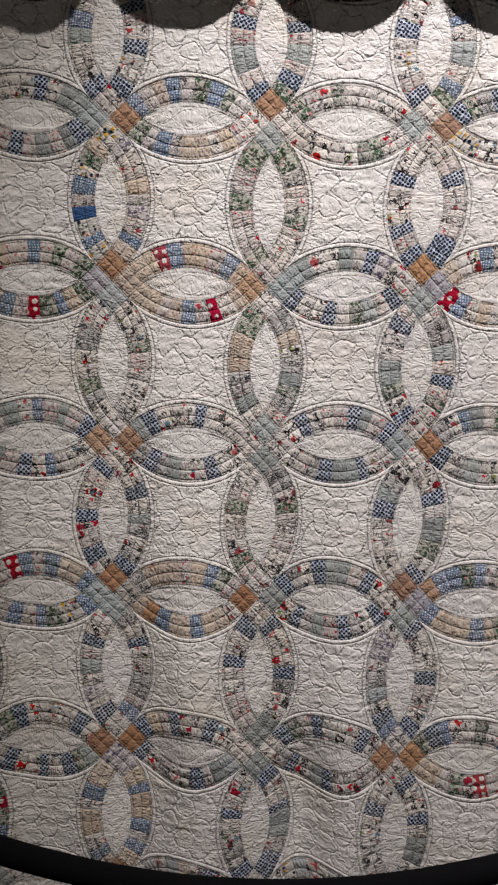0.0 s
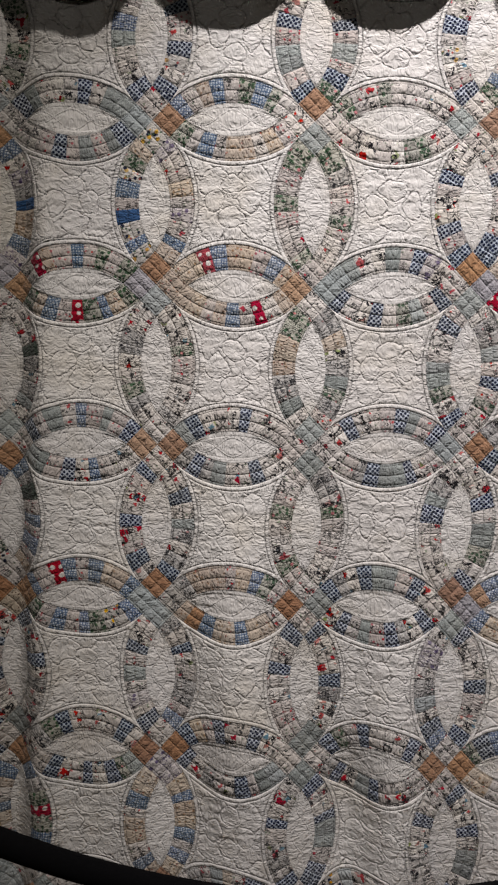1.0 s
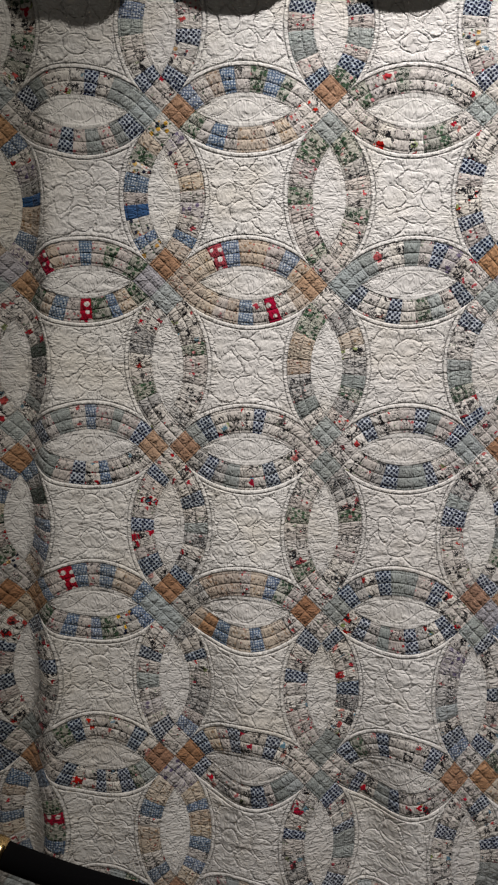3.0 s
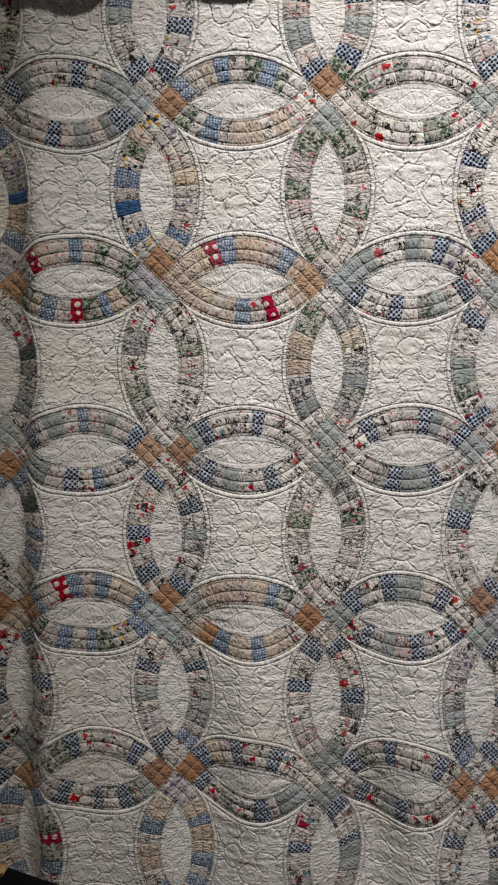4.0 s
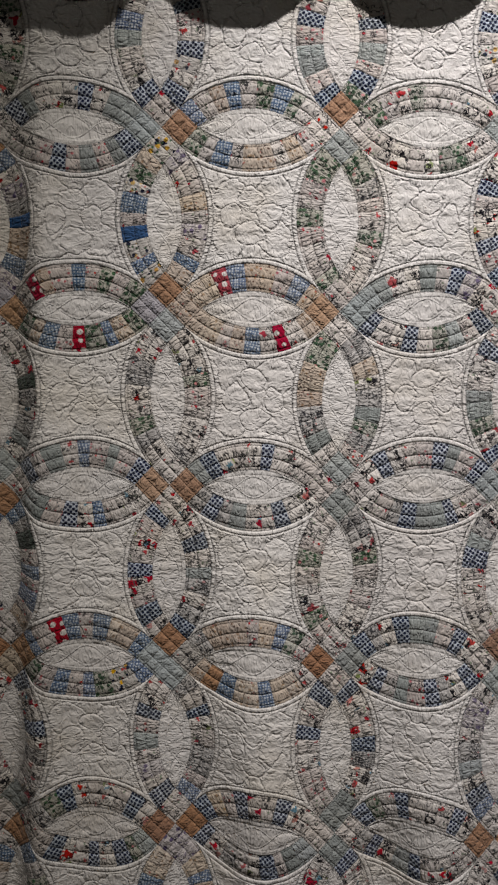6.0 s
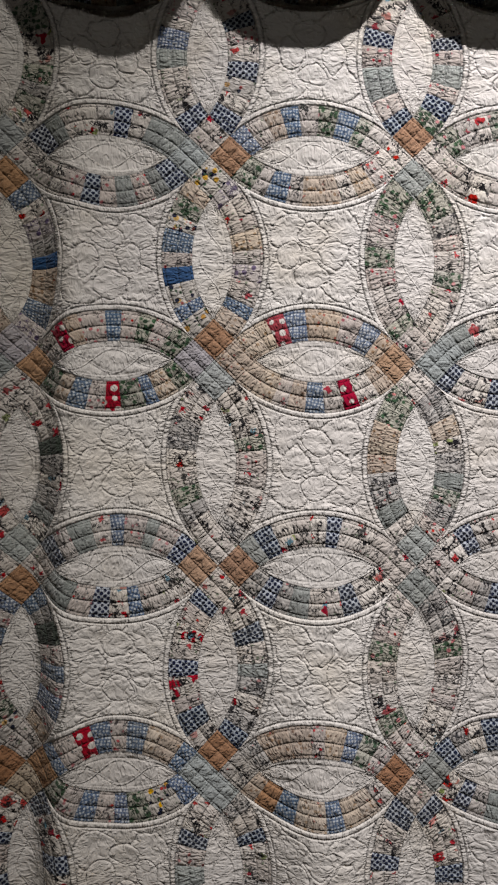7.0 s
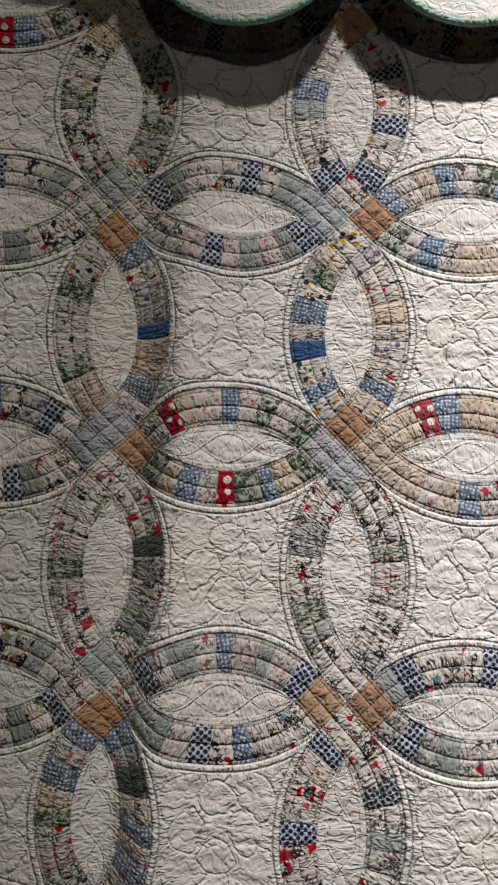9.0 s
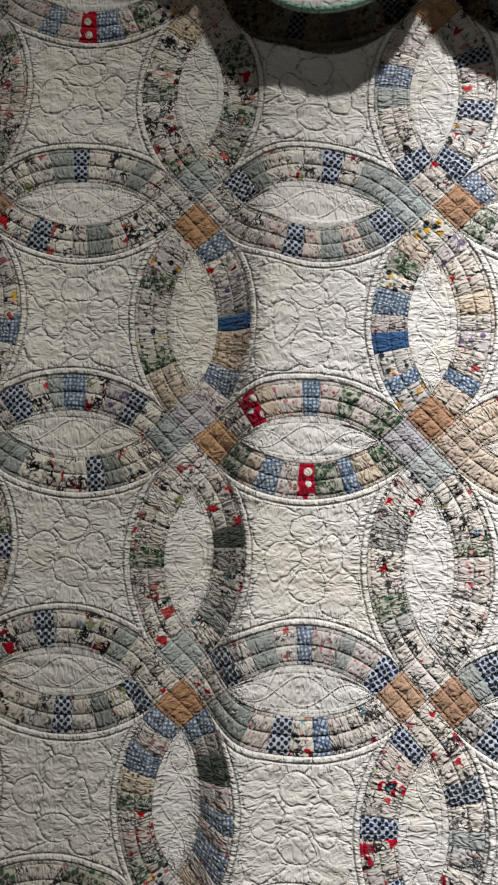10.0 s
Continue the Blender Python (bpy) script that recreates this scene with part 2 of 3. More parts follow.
PALE = plain("pale_wood", (0.50, 0.38, 0.24), 0.6, grain=0.0004, scale=60)


# ---- mesh helpers ----
def mesh_ob(name, verts, faces, material, parent=None, label="", smooth=True):
    me = bpy.data.meshes.new(name)
    me.from_pydata([tuple(v) for v in verts], [], [tuple(f) for f in faces])
    me.materials.append(material)
    me.polygons.foreach_set("use_smooth", [smooth] * len(me.polygons))
    me.update()
    ob = new(name, me)
    ob.parent = parent
    return tagged(ob, label)


def part(name, bm, material, parent, label="", smooth=False):
    """Links a bmesh as one mesh object under a thing."""
    me = bpy.data.meshes.new(name)
    bm.to_mesh(me)
    bm.free()
    me.materials.append(material)
    me.polygons.foreach_set("use_smooth", [smooth] * len(me.polygons))
    ob = new(name, me)
    ob.parent = parent
    return tagged(ob, label)


def slab(x0, x1, y0, y1, z0, z1, bevel=0.0):
    bm = bmesh.new()
    bmesh.ops.create_cube(bm, size=1.0, matrix=Matrix.Translation(((x0 + x1) / 2, (y0 + y1) / 2, (z0 + z1) / 2)) @ Matrix.Diagonal((x1 - x0, y1 - y0, z1 - z0, 1)))
    if bevel:
        bmesh.ops.bevel(bm, geom=bm.edges[:], offset=bevel, segments=2, affect="EDGES", profile=0.5)
    return bm


def lathe(profile, m=Matrix.Identity(4), n=32):
    """A turned body: rows of (radius, height)."""
    bm = bmesh.new()
    rings = [[bm.verts.new(m @ Vector((r * math.cos(2 * math.pi * k / n), r * math.sin(2 * math.pi * k / n), h))) for k in range(n)] for r, h in profile]
    for a, b in zip(rings, rings[1:]):
        for k in range(n):
            bm.faces.new((a[k], a[(k + 1) % n], b[(k + 1) % n], b[k]))
    bm.faces.new(rings[0][::-1])
    bm.faces.new(rings[-1])
    return bm


def tube(points, radius, n=20):
    """A round body along a line of points; radius may be a list."""
    bm = bmesh.new()
    rings = []
    for k, p in enumerate(points):
        a, b = points[max(0, k - 1)], points[min(len(points) - 1, k + 1)]
        turn = (Vector(b) - Vector(a)).to_track_quat("Z", "Y").to_matrix()
        r = radius[k] if isinstance(radius, list) else radius
        rings.append([bm.verts.new(Vector(p) + turn @ Vector((r * math.cos(2 * math.pi * q / n), r * math.sin(2 * math.pi * q / n), 0))) for q in range(n)])
    for a, b in zip(rings, rings[1:]):
        for k in range(n):
            bm.faces.new((a[k], a[(k + 1) % n], b[(k + 1) % n], b[k]))
    bm.faces.new(rings[0][::-1])
    bm.faces.new(rings[-1])
    return bm


def empty(name, label, category, group="", kind="", at=(0, 0, 0)):
    ob = new(name)
    ob.location = at
    return tagged(ob, label, category, group, kind)


# ---- the gallery, closed all round ----
X0, X1, Y0, Y1, H = -3.6, 3.6, -4.2, 1.56, 4.8


def setting(name, bm, material, label, category):
    return tagged(part(name, bm, material, None), label, category, kind="structure")


setting("wall_north", slab(X0 - 0.1, X1 + 0.1, Y1, Y1 + 0.1, 0, H), WALL, "plain grey painted gallery wall behind the quilt", "wall")
setting("wall_south", slab(X0 - 0.1, X1 + 0.1, Y0 - 0.1, Y0, 0, H), WALL, "plain grey painted gallery wall", "wall")
setting("wall_west", slab(X0 - 0.1, X0, Y0, Y1, 0, H), WALL, "plain grey painted gallery wall", "wall")
setting("wall_east", slab(X1, X1 + 0.1, Y0, Y1, 0, H), WALL, "plain grey painted gallery wall", "wall")
setting("floor", slab(X0 - 0.1, X1 + 0.1, Y0 - 0.1, Y1 + 0.1, -0.1, 0), FLOOR, "worn brown wooden gallery floor", "floor")
setting("ceiling", slab(X0 - 0.1, X1 + 0.1, Y0 - 0.1, Y1 + 0.1, H, H + 0.1), CEIL, "dark painted gallery ceiling", "ceiling")


def track_spot(eye, aim):
    """An unseen lamp head added on the ceiling, open towards the quilt, round the light."""
    thing = empty("track_spotlight", "unseen black track spotlight added on the ceiling", "spotlight", "track spotlights")
    m = look(eye, aim)
    part("lamp_head", lathe([(0.075, 0.02), (0.085, 0.03), (0.085, 0.16), (0.06, 0.20)], m), BLACK, thing, smooth=True)
    top = m @ Vector((0, 0, 0.13))
    part("stem", tube([top, (top.x, top.y, H - 0.02)], 0.010, 12), BLACK, thing, smooth=True)
    part("base_plate", slab(top.x - 0.05, top.x + 0.05, top.y - 0.05, top.y + 0.05, H - 0.025, H - 0.001, 0.004), BLACK, thing)


track_spot(KEY_EYE, KEY_AIM)
# housings of the two added fill lamps
track_spot(LEFT_FILL_EYE, LEFT_FILL_AIM)
track_spot(SHADOW_FILL_EYE, SHADOW_FILL_AIM)


# ---- the quilt: its plan ----
# Columns and rows of ring crossings are counted in u (to the right) and v (downwards).
SQ = 0.103                                   # half diagonal of a corner square
R_IN, R_OUT = 0.482, 0.6096                   # the two edges of a ring arc
C_IN, C_OUT = 0.382, 0.3596
A_IN, A_OUT = math.asin(0.294 / R_IN), math.asin(0.397 / R_OUT)
CELL = 0.283


def lattice(ix, iy, seed):
    h = np.sin(ix * 127.1 + iy * 311.7 + seed * 74.7) * 43758.5453
    return h - np.floor(h)


def vnoise(x, y, seed=0):
    """Smooth value noise, -1 to 1."""
    ix, iy = np.floor(x), np.floor(y)
    fx, fy = x - ix, y - iy
    fx, fy = fx * fx * (3 - 2 * fx), fy * fy * (3 - 2 * fy)
    a = lattice(ix, iy, seed) * (1 - fx) + lattice(ix + 1, iy, seed) * fx
    b = lattice(ix, iy + 1, seed) * (1 - fx) + lattice(ix + 1, iy + 1, seed) * fx
    return 2 * (a * (1 - fy) + b * fy) - 1


def ease(x, lo, hi):
    t = np.clip((x - lo) / (hi - lo), 0, 1)
    return t * t * (3 - 2 * t)


def plan(u, v):
    """Where a point of the pattern hangs: x and z. The cloth is hand-sewn, so the rings wander a little."""
    wx = 0.004 * vnoise(u * 1.3 + 5, v * 1.3, 3)
    wz = 0.004 * vnoise(u * 1.3, v * 1.3 + 9, 4)
    x = -0.538 + 0.286 * u - 0.0015 * u * u + wx
    z = 2.337 - 0.2755 * v - 0.0033 * v * v + wz
    # the folds draw the cloth askew
    p, q = np.clip(u, -0.4, 3.4), np.clip(v, 0.6, 5.4) - 3
    x = x + (0.00987 - 0.00609 * p + 0.00434 * q + 0.00073 * p * p - 0.00375 * p * q - 0.00067 * q * q + 0.00023 * p * p * q + 0.00036 * p * q * q)
    z = z + (0.00601 - 0.00642 * p + 0.00683 * q + 0.00138 * p * p - 0.00405 * p * q + 0.00183 * q * q + 0.00098 * p * p * q - 0.00116 * p * q * q)
    row = np.exp(-((v - 2.0) / 0.6) ** 2)
    z = z - 0.007 * row * ease(-u, -0.7, -0.1) - 0.006 * row * np.exp(-((u - 2.0) / 0.5) ** 2)
    return x, z


def fold(x, z):
    """The hang of the cloth: how far a point lies behind the quilt's plane. Vertical folds deepen downwards."""
    def turn(x0, wide, depth):
        t = (x - x0) / wide
        return -depth * t * np.exp(-t * t / 2)
    low = ease(-z, -1.50, -0.80)
    lean = 0.03 * (z - 1.6)
    side = 0.25 + 0.75 * ease(-z, -2.15, -1.85)
    y = turn(-0.482 + lean, 0.032, 0.040 * side) + turn(-0.568 + lean, 0.018, 0.008 * side)

    def sag(x0, wide, z1, z0, depth):
        # the cloth falls back below a bulge
        return depth * ease(-z, -z1, -z0) * np.exp(-((x - x0) / wide) ** 2)
    y = y + sag(-0.110, 0.060, 1.10, 0.70, 0.022) + sag(0.120, 0.055, 0.98, 0.74, 0.020) - sag(-0.30, 0.07, 1.40, 0.80, 0.010)
    y = y + turn(-0.150, 0.055, 0.044 * low) + turn(0.150, 0.055, 0.034 * low) + turn(0.40, 0.05, 0.012 * low)
    y = y + turn(-0.80, 0.05, 0.012) + turn(-0.20, 0.10, 0.006)
    y = y + 0.004 * vnoise(x * 4 + 3, z * 2.2, 7) + 0.0022 * vnoise(x * 9, z * 6, 8)
    return y


def puff(t):
    """Padding between stitched lines at whole numbers."""
    f = np.abs(np.sin(math.pi * t))
    return f ** 0.55


def wrinkle(x, z):
    a = vnoise(x * 38 + 2.0 * vnoise(x * 15, z * 15, 12), z * 120, 13)
    b = vnoise(x * 75, z * 75 + 2.0 * vnoise(x * 20, z * 20, 14), 15)
    return 0.0007 * a + 0.0006 * b


def hang(u, v, height):
    x, z = plan(u, v)
    return np.stack([x, QY + fold(x, z) - height - wrinkle(x, z), z], -1)


def grid_faces(nr, nc, flip=False):
    k = np.arange((nr - 1) * (nc - 1))
    a = (k // (nc - 1)) * nc + k % (nc - 1)
    f = np.stack([a, a + 1, a + nc + 1, a + nc], -1)
    return f[:, ::-1] if flip else f


class Sheet:
    """Verts, faces and cloth coordinates of one patch or of several."""

    def __init__(self):
        self.v, self.f, self.uv, self.grain, self.own, self.lane, self.pull, self.n = [], [], [], [], [], [], [], 0

    def add(self, pts, nr, nc, grain, uvs, own, flip, lane=None, pull=None):
        self.v.append(pts.reshape(-1, 3))
        self.f.append(grid_faces(nr, nc, flip) + self.n)
        self.uv.append(uvs.reshape(-1, 2))
        self.grain.append(grain.reshape(-1, 2))
        self.own.append(np.tile(own, (nr * nc, 1)))
        self.lane.append(np.full((nr * nc, 2), 0.5) if lane is None else lane.reshape(-1, 2))
        self.pull.append(np.tile((0.3, 0.8), (nr * nc, 1)) if pull is None else pull.reshape(-1, 2))
        self.n += nr * nc

    def build(self, name, material, parent, label="", kind=""):
        v, f = np.concatenate(self.v), np.concatenate(self.f)
        me = bpy.data.meshes.new(name)
        me.from_pydata(v.tolist(), [], f.tolist())
        loops = f.reshape(-1)
        for layer, data in (("print", np.concatenate(self.uv)), ("grain", np.concatenate(self.grain)), ("own", np.concatenate(self.own)), ("stitch", np.concatenate(self.lane)), ("pull", np.concatenate(self.pull)), ("place", v[:, [0, 2]])):
            me.uv_layers.new(name=layer).data.foreach_set("uv", data[loops].astype(np.float32).reshape(-1))
        me.materials.append(material)
        me.polygons.foreach_set("use_smooth", [True] * len(me.polygons))
        me.update()
        ob = new(name, me)
        ob.parent = parent
        return tagged(ob, label, kind=kind)


RNG = np.random.default_rng(11)


def facing(pts):
    """Whether the grid's faces look away from the room."""
    a, b, c = pts[0, 0], pts[0, -1], pts[-1, 0]
    return np.cross(b - a, c - a)[1] > 0


def add_patch(sheet, u, v, height, grain, lane=None, pull=None):
    """u, v, height: grids over one patch; grain: metres along and across its stitching."""
    pts = hang(u, v, height)
    turn = RNG.uniform(-0.25, 0.25) + math.pi / 2 * RNG.integers(0, 4)
    c, s = math.cos(turn), math.sin(turn)
    x, z = pts[..., 0], pts[..., 2]
    uvs = np.stack([c * x - s * z, s * x + c * z], -1) + RNG.uniform(-5, 5, 2)
    sheet.add(pts, u.shape[0], u.shape[1], grain, uvs, RNG.uniform(0, 1, 2), facing(pts), lane, pull)


def lens_frame(i, j, upright):
    """Turns a lens's own (along, across) into the plan's (u, v)."""
    if upright:
        return lambda p, q: (i + q, j + p)
    return lambda p, q: (i + p, j + q)


def arc_point(f, b):
    """f: -1 to 1 along a ring arc, b: 0 at its inner and 1 at its outer edge."""
    pi, qi = 0.5 + R_IN * np.sin(A_IN * f), R_IN * np.cos(A_IN * f) - C_IN
    po, qo = 0.5 + R_OUT * np.sin(A_OUT * f), R_OUT * np.cos(A_OUT * f) - C_OUT
    return pi + (po - pi) * b, qi + (qo - qi) * b


PAD = 0.0022
# a stitched line along each seam, one close inside it and one down the middle
ROWS_B = np.array([0, 0.04, 0.09, 0.16, 0.24, 0.33, 0.42, 0.5, 0.58, 0.67, 0.76, 0.84, 0.91, 0.96, 1.0])


def bands(b):
    return np.interp(b, (0, 0.09, 0.5, 0.91, 1), (0, 1, 2, 3, 4))


def evenly(pts, gathers, creases):
    return np.broadcast_to(np.array([gathers, creases], float), pts.shape + (2,))



def seam(i, j, upright, side, k, count=9):
    """Where the k-th seam of a ring arc lies; hand-cut patches are never quite alike."""
    odd = lattice(i * 3.1 + 7 * upright + 2 * side, j * 2.7 + k * 1.3, 41) - 0.5
    return -1 + 2 * (k + (0.36 * odd if 0 < k < count else 0)) / count


def wedge(sheet, i, j, upright, side, k):
    lo, hi = seam(i, j, upright, side, k), seam(i, j, upright, side, k + 1)
    f, b = np.meshgrid(np.linspace(lo, hi, 5), ROWS_B, indexing="ij")
    p, q = arc_point(f, b)
    u, v = lens_frame(i, j, upright)(p, q * side)
    rim = np.minimum((f - lo), (hi - f)) / (hi - lo)
    h = PAD * 0.55 * puff(bands(b)) * np.where(np.abs(b - 0.5) < 0.41, 1.0, 0.45) - 0.0006 * (1 - ease(rim, 0, 0.12))
    grain = np.stack([f * 0.36 * CELL, b * 0.155 * CELL], -1) + RNG.uniform(0, 9)
    add_patch(sheet, u, v, h, grain, np.stack([(f - lo) / (hi - lo), bands(b)], -1), evenly(f, 1.05, 0.25))


def corner(sheet, i, j, du, dv):
    a, b = np.meshgrid(ROWS_B, ROWS_B, indexing="ij")
    cu, cv = i + du * SQ, j + dv * SQ
    u = cu + SQ * (a - b)
    v = cv + SQ * (a + b - 1)
    h = PAD * 0.7 * (puff(bands(a)) * puff(bands(b))) ** 0.7
    add_patch(sheet, u, v, h, np.stack([a, b], -1) * 0.045, np.stack([bands(a), bands(b)], -1), evenly(a, 0.4, 0.8))


def melon(sheet, i, j, upright):
    s, t = np.meshgrid(np.linspace(-1, 1, 91), np.linspace(-1, 1, 33), indexing="ij")
    p, q = arc_point(s, np.zeros_like(s))
    u, v = lens_frame(i, j, upright)(p, q * t)
    line = 0.60 * np.abs(np.cos(1.5 * math.pi * s * 0.95))
    d1 = np.abs(np.abs(t) - line) / 0.28
    d2 = np.abs(np.abs(t) - 0.78) / 0.18
    edge = (1 - np.abs(t)) / 0.18
    h = PAD * 0.45 * ease(np.minimum(np.minimum(d1, d2), edge), 0, 1) ** 0.6
    h = h + PAD * 0.35 * np.where(np.abs(t) > 0.78, np.sin(math.pi * (1 - np.abs(t)) / 0.22), 0)
    h = h * ease(1 - np.abs(s), 0, 0.12)
    gap = np.minimum(np.minimum(np.abs(np.abs(t) - line), np.abs(np.abs(t) - 0.78)), 1 - np.abs(t))
    lane = np.stack([np.full(t.shape, 0.5), 0.16 * np.clip(gap / 0.085, 0, 3.1)], -1)
    add_patch(sheet, u, v, h, np.stack([s * 0.27 * CELL, t * 0.1 * CELL], -1) + RNG.uniform(0, 9), lane, evenly(s, 0.8, 0.15))


def motif(x, y):
    """Distance, in cells, to the stitched flower of a white patch: four petals, four lobes round them and loops outside."""
    petals = np.full(x.shape, 9.0)
    lobes, loops = petals.copy(), petals.copy()
    for k in range(4):
        b = k * math.pi / 2
        cx, cy = math.cos(b), math.sin(b)
        along, side = x * cx + y * cy, np.abs(y * cx - x * cy)
        # a petal is broad outside and narrow towards the middle
        petals = np.minimum(petals, np.hypot((along - 0.108) * 1.25, side * (1.0 + 5.0 * np.clip(0.10 - along, 0, 0.1))) - 0.080)
        a = math.pi / 4 + b
        lobes = np.minimum(lobes, np.hypot(x - 0.185 * math.cos(a), y - 0.185 * math.sin(a)) - 0.098)
        for off in (-0.42, 0.42):
            loops = np.minimum(loops, np.hypot(x - 0.315 * math.cos(a + off), y - 0.315 * math.sin(a + off)) - 0.075)
    near = np.minimum(np.abs(petals), np.where(petals > 0, np.abs(lobes), 9.0))
    return np.minimum(near, np.where((petals > 0) & (lobes > 0), np.abs(loops), 9.0))


def ground_patch(sheet, i, j, n):
    e = np.linspace(-1, 1, n)
    po, qo = arc_point(e, np.ones(n))
    s, t = np.meshgrid(np.linspace(0, 1, n), np.linspace(0, 1, n), indexing="ij")
    # four concave edges, filled between
    top, low = np.stack([po, qo], -1), np.stack([po, 1 - qo], -1)
    left, right = np.stack([qo, po], -1), np.stack([1 - qo, po], -1)
    S, T = s[..., None], t[..., None]
    c00, c10, c01, c11 = top[0], top[-1], low[0], low[-1]
    pts = (1 - T) * top[:, None] + T * low[:, None] + (1 - S) * left[None] + S * right[None]
    pts = pts - ((1 - S) * (1 - T) * c00 + S * (1 - T) * c10 + (1 - S) * T * c01 + S * T * c11)
    x, y = pts[..., 0] - 0.5, pts[..., 1] - 0.5
    d, along = np.full(x.shape, 9.0), np.zeros(x.shape)
    for n, (a, b) in enumerate(((x, y + 0.5), (x, 0.5 - y), (y, x + 0.5), (y, 0.5 - x))):
        far = np.hypot(a, b + C_OUT) - R_OUT
        along = np.where(far < d, a + n, along)
        d = np.minimum(d, far)
    along = along + 0.37 * (d < 0.027)
    d = np.maximum(d, 0)
    wob = 0.028 * vnoise(x * 7 + i * 7, y * 7 + j * 5, 21) + 0.008 * vnoise(x * 30 + i, y * 30 + j, 26)
    wob2 = 0.028 * vnoise(x * 7 + i * 3 + 4, y * 7 + j * 9, 25) + 0.008 * vnoise(x * 30 + i + 5, y * 30 + j, 27)
    echo = np.minimum(d, np.abs(d - 0.027))
    inside = motif(x + wob, y + wob2) + 9.0 * (d < 0.036)
    near = np.minimum(echo / 0.010, inside / 0.015)
    h = PAD * 0.36 * ease(near, 0, 1) ** 0.6
    bend = 1.6 * vnoise(x * 10 + i, y * 10 + j, 24)
    crease = 1 - np.abs(vnoise(x * 13 + i * 3 + bend, y * 15 + j * 11, 22)) * 2
    cross = 1 - np.abs(vnoise(x * 26 + i + bend, y * 34 + j * 3 - bend, 23)) * 2
    soft = -0.0005 * crease - 0.0003 * cross
    h = h + soft * ease(d, 0.02, 0.09)
    h = h + PAD * 0.14 * np.where(d < 0.027, np.sin(math.pi * d / 0.027), 0)
    lane = np.stack([np.full(d.shape, 0.5), 0.16 * np.clip(np.minimum(echo / 0.008, 0.05 + inside / 0.009), 0, 3.1)], -1)
    edge = 1 - ease(d, 0.03, 0.10 + 0.03 * vnoise(x * 9 + i, y * 9 + j, 28))
    pull = np.stack([edge, 0.58 + 0.45 * np.exp(-inside / 0.02) - 0.25 * edge], -1)
    add_patch(sheet, pts[..., 0] + i, pts[..., 1] + j, h, np.stack([along, d], -1) * CELL + RNG.uniform(0, 9), lane, pull)


# ---- the quilt: which print lies where ----
# Nine letters for each ring arc, from left to right or from top to bottom: upper or left arc, then lower or right arc.
COLS = "YZABCDE"
ACROSS = {
    "Z0": ("wkgtwnpkw", "ppbprbpgy"), "A0": ("wntkwgtnk", "ktwntGtkn"), "B0": ("wtbwkgntw", "tkwnwtkwt"),
    "Z1": ("wkwGnwkGw", "kwnkwGwkk"), "A1": ("nGwkknkGG", "wkpnpGpGn"), "B1": ("bwtbwgbgw", "gwbwttwtp"), "C1": ("gwwgwwwkw", "wkkwkggkw"),
    "Z2": ("mnkGbkvnk", "GskkknGkk"), "A2": ("wrtpbpgpg", "gtbprgbtg"), "B2": ("ttrbttpbt", "ttptbwrwt"), "C2": ("sGkkGwnvk", "nwknwgGwn"),
    "D2": ("twkbwtgww", "rbwtwgtww"),
    "Z3": ("GkmnwkkGk", "GkkmnwGkn"), "A3": ("nwGwbpGpn", "GGpnkbwkw"), "B3": ("Gnkwknwkw", "mnmGkwnkk"), "C3": ("knkwpnGpn", "kwmnGGnkw"),
    "D3": ("mkbGwgkww", "nwmGwkwkw"),
    "Z4": ("wkgwkggyw", "gnbpgtwgw"), "A4": ("bprbpbttb", "gpbpbgyyb"), "B4": ("mtttptbgp", "tobttbttw"), "C4": ("nmknGGpnk", "knwGpnmkn"),
    "D4": ("obbgbkwgw", "btttbtgww"),
    "A5": ("mgnwwkwnk", "wnkwnkngG"), "B5": ("ntpnkwnkw", "nkmwknpGs"), "C5": ("ngknwkwnk", "mnkGnwkww"), "D5": ("gnbkwgwnk", "ttwgkrwkw"),
}
DOWN = {
    "Z0": ("wgkwkpgkk", "wgkkpkkgk"), "A0": ("ckkkgkkkg", "wggkkgmgk"), "B0": ("wpkbGwwkn", "wknpwnykn"), "C0": ("wkwnpGGpn", "wkwnpGpng"), "D0": ("wwknwykpn", "wmbwsswbg"),
    "Z1": ("wkbyntwgk", "kwpykbwkm"), "A1": ("wygwwygtt", "bwvmBttbv"), "B1": ("tgybpByby", "vwwtwvwbt"), "C1": ("ggpwgpwwg", "ggmpwgwkw"), "D1": ("kknpkknpn", "kpnkwkpnn"),
    "A2": ("wkkwgpkkk", "wkkdmkmGk"), "B2": ("kkmmkwgmk", "kkkgpwkkm"), "C2": ("ggtctmmGw", "mmtkmGgmp"), "D2": ("pnkwGGgkn", "kmmGpnpgw"),
    "A3": ("bpbcgwpgy", "bmdpbpbpt"), "B3": ("npkwnkpnk", "kknwGmkmn"), "C3": ("wwpgwwkgp", "mmkgwwpkk"), "D3": ("kmGnwwwkw", "kknwGGgkn"),
    "A4": ("kknpwnpkk", "nkknkmkwk"), "B4": ("wknpGwvwn", "mknkwmmpb"), "C4": ("nwknwkppw", "nkwknmkkG"), "D4": ("kvvwmsknb", "nkkwnpkkn"),
    "A5": ("wbtwbtwbw", "bwgrgbwbw"), "B5": ("ttbwttwbt", "vtbttbwbt"), "C5": ("kkwnwkmkn", "nkknGGwnn"), "D5": ("kwnwkwkww", "nkknkGGkn"),
}
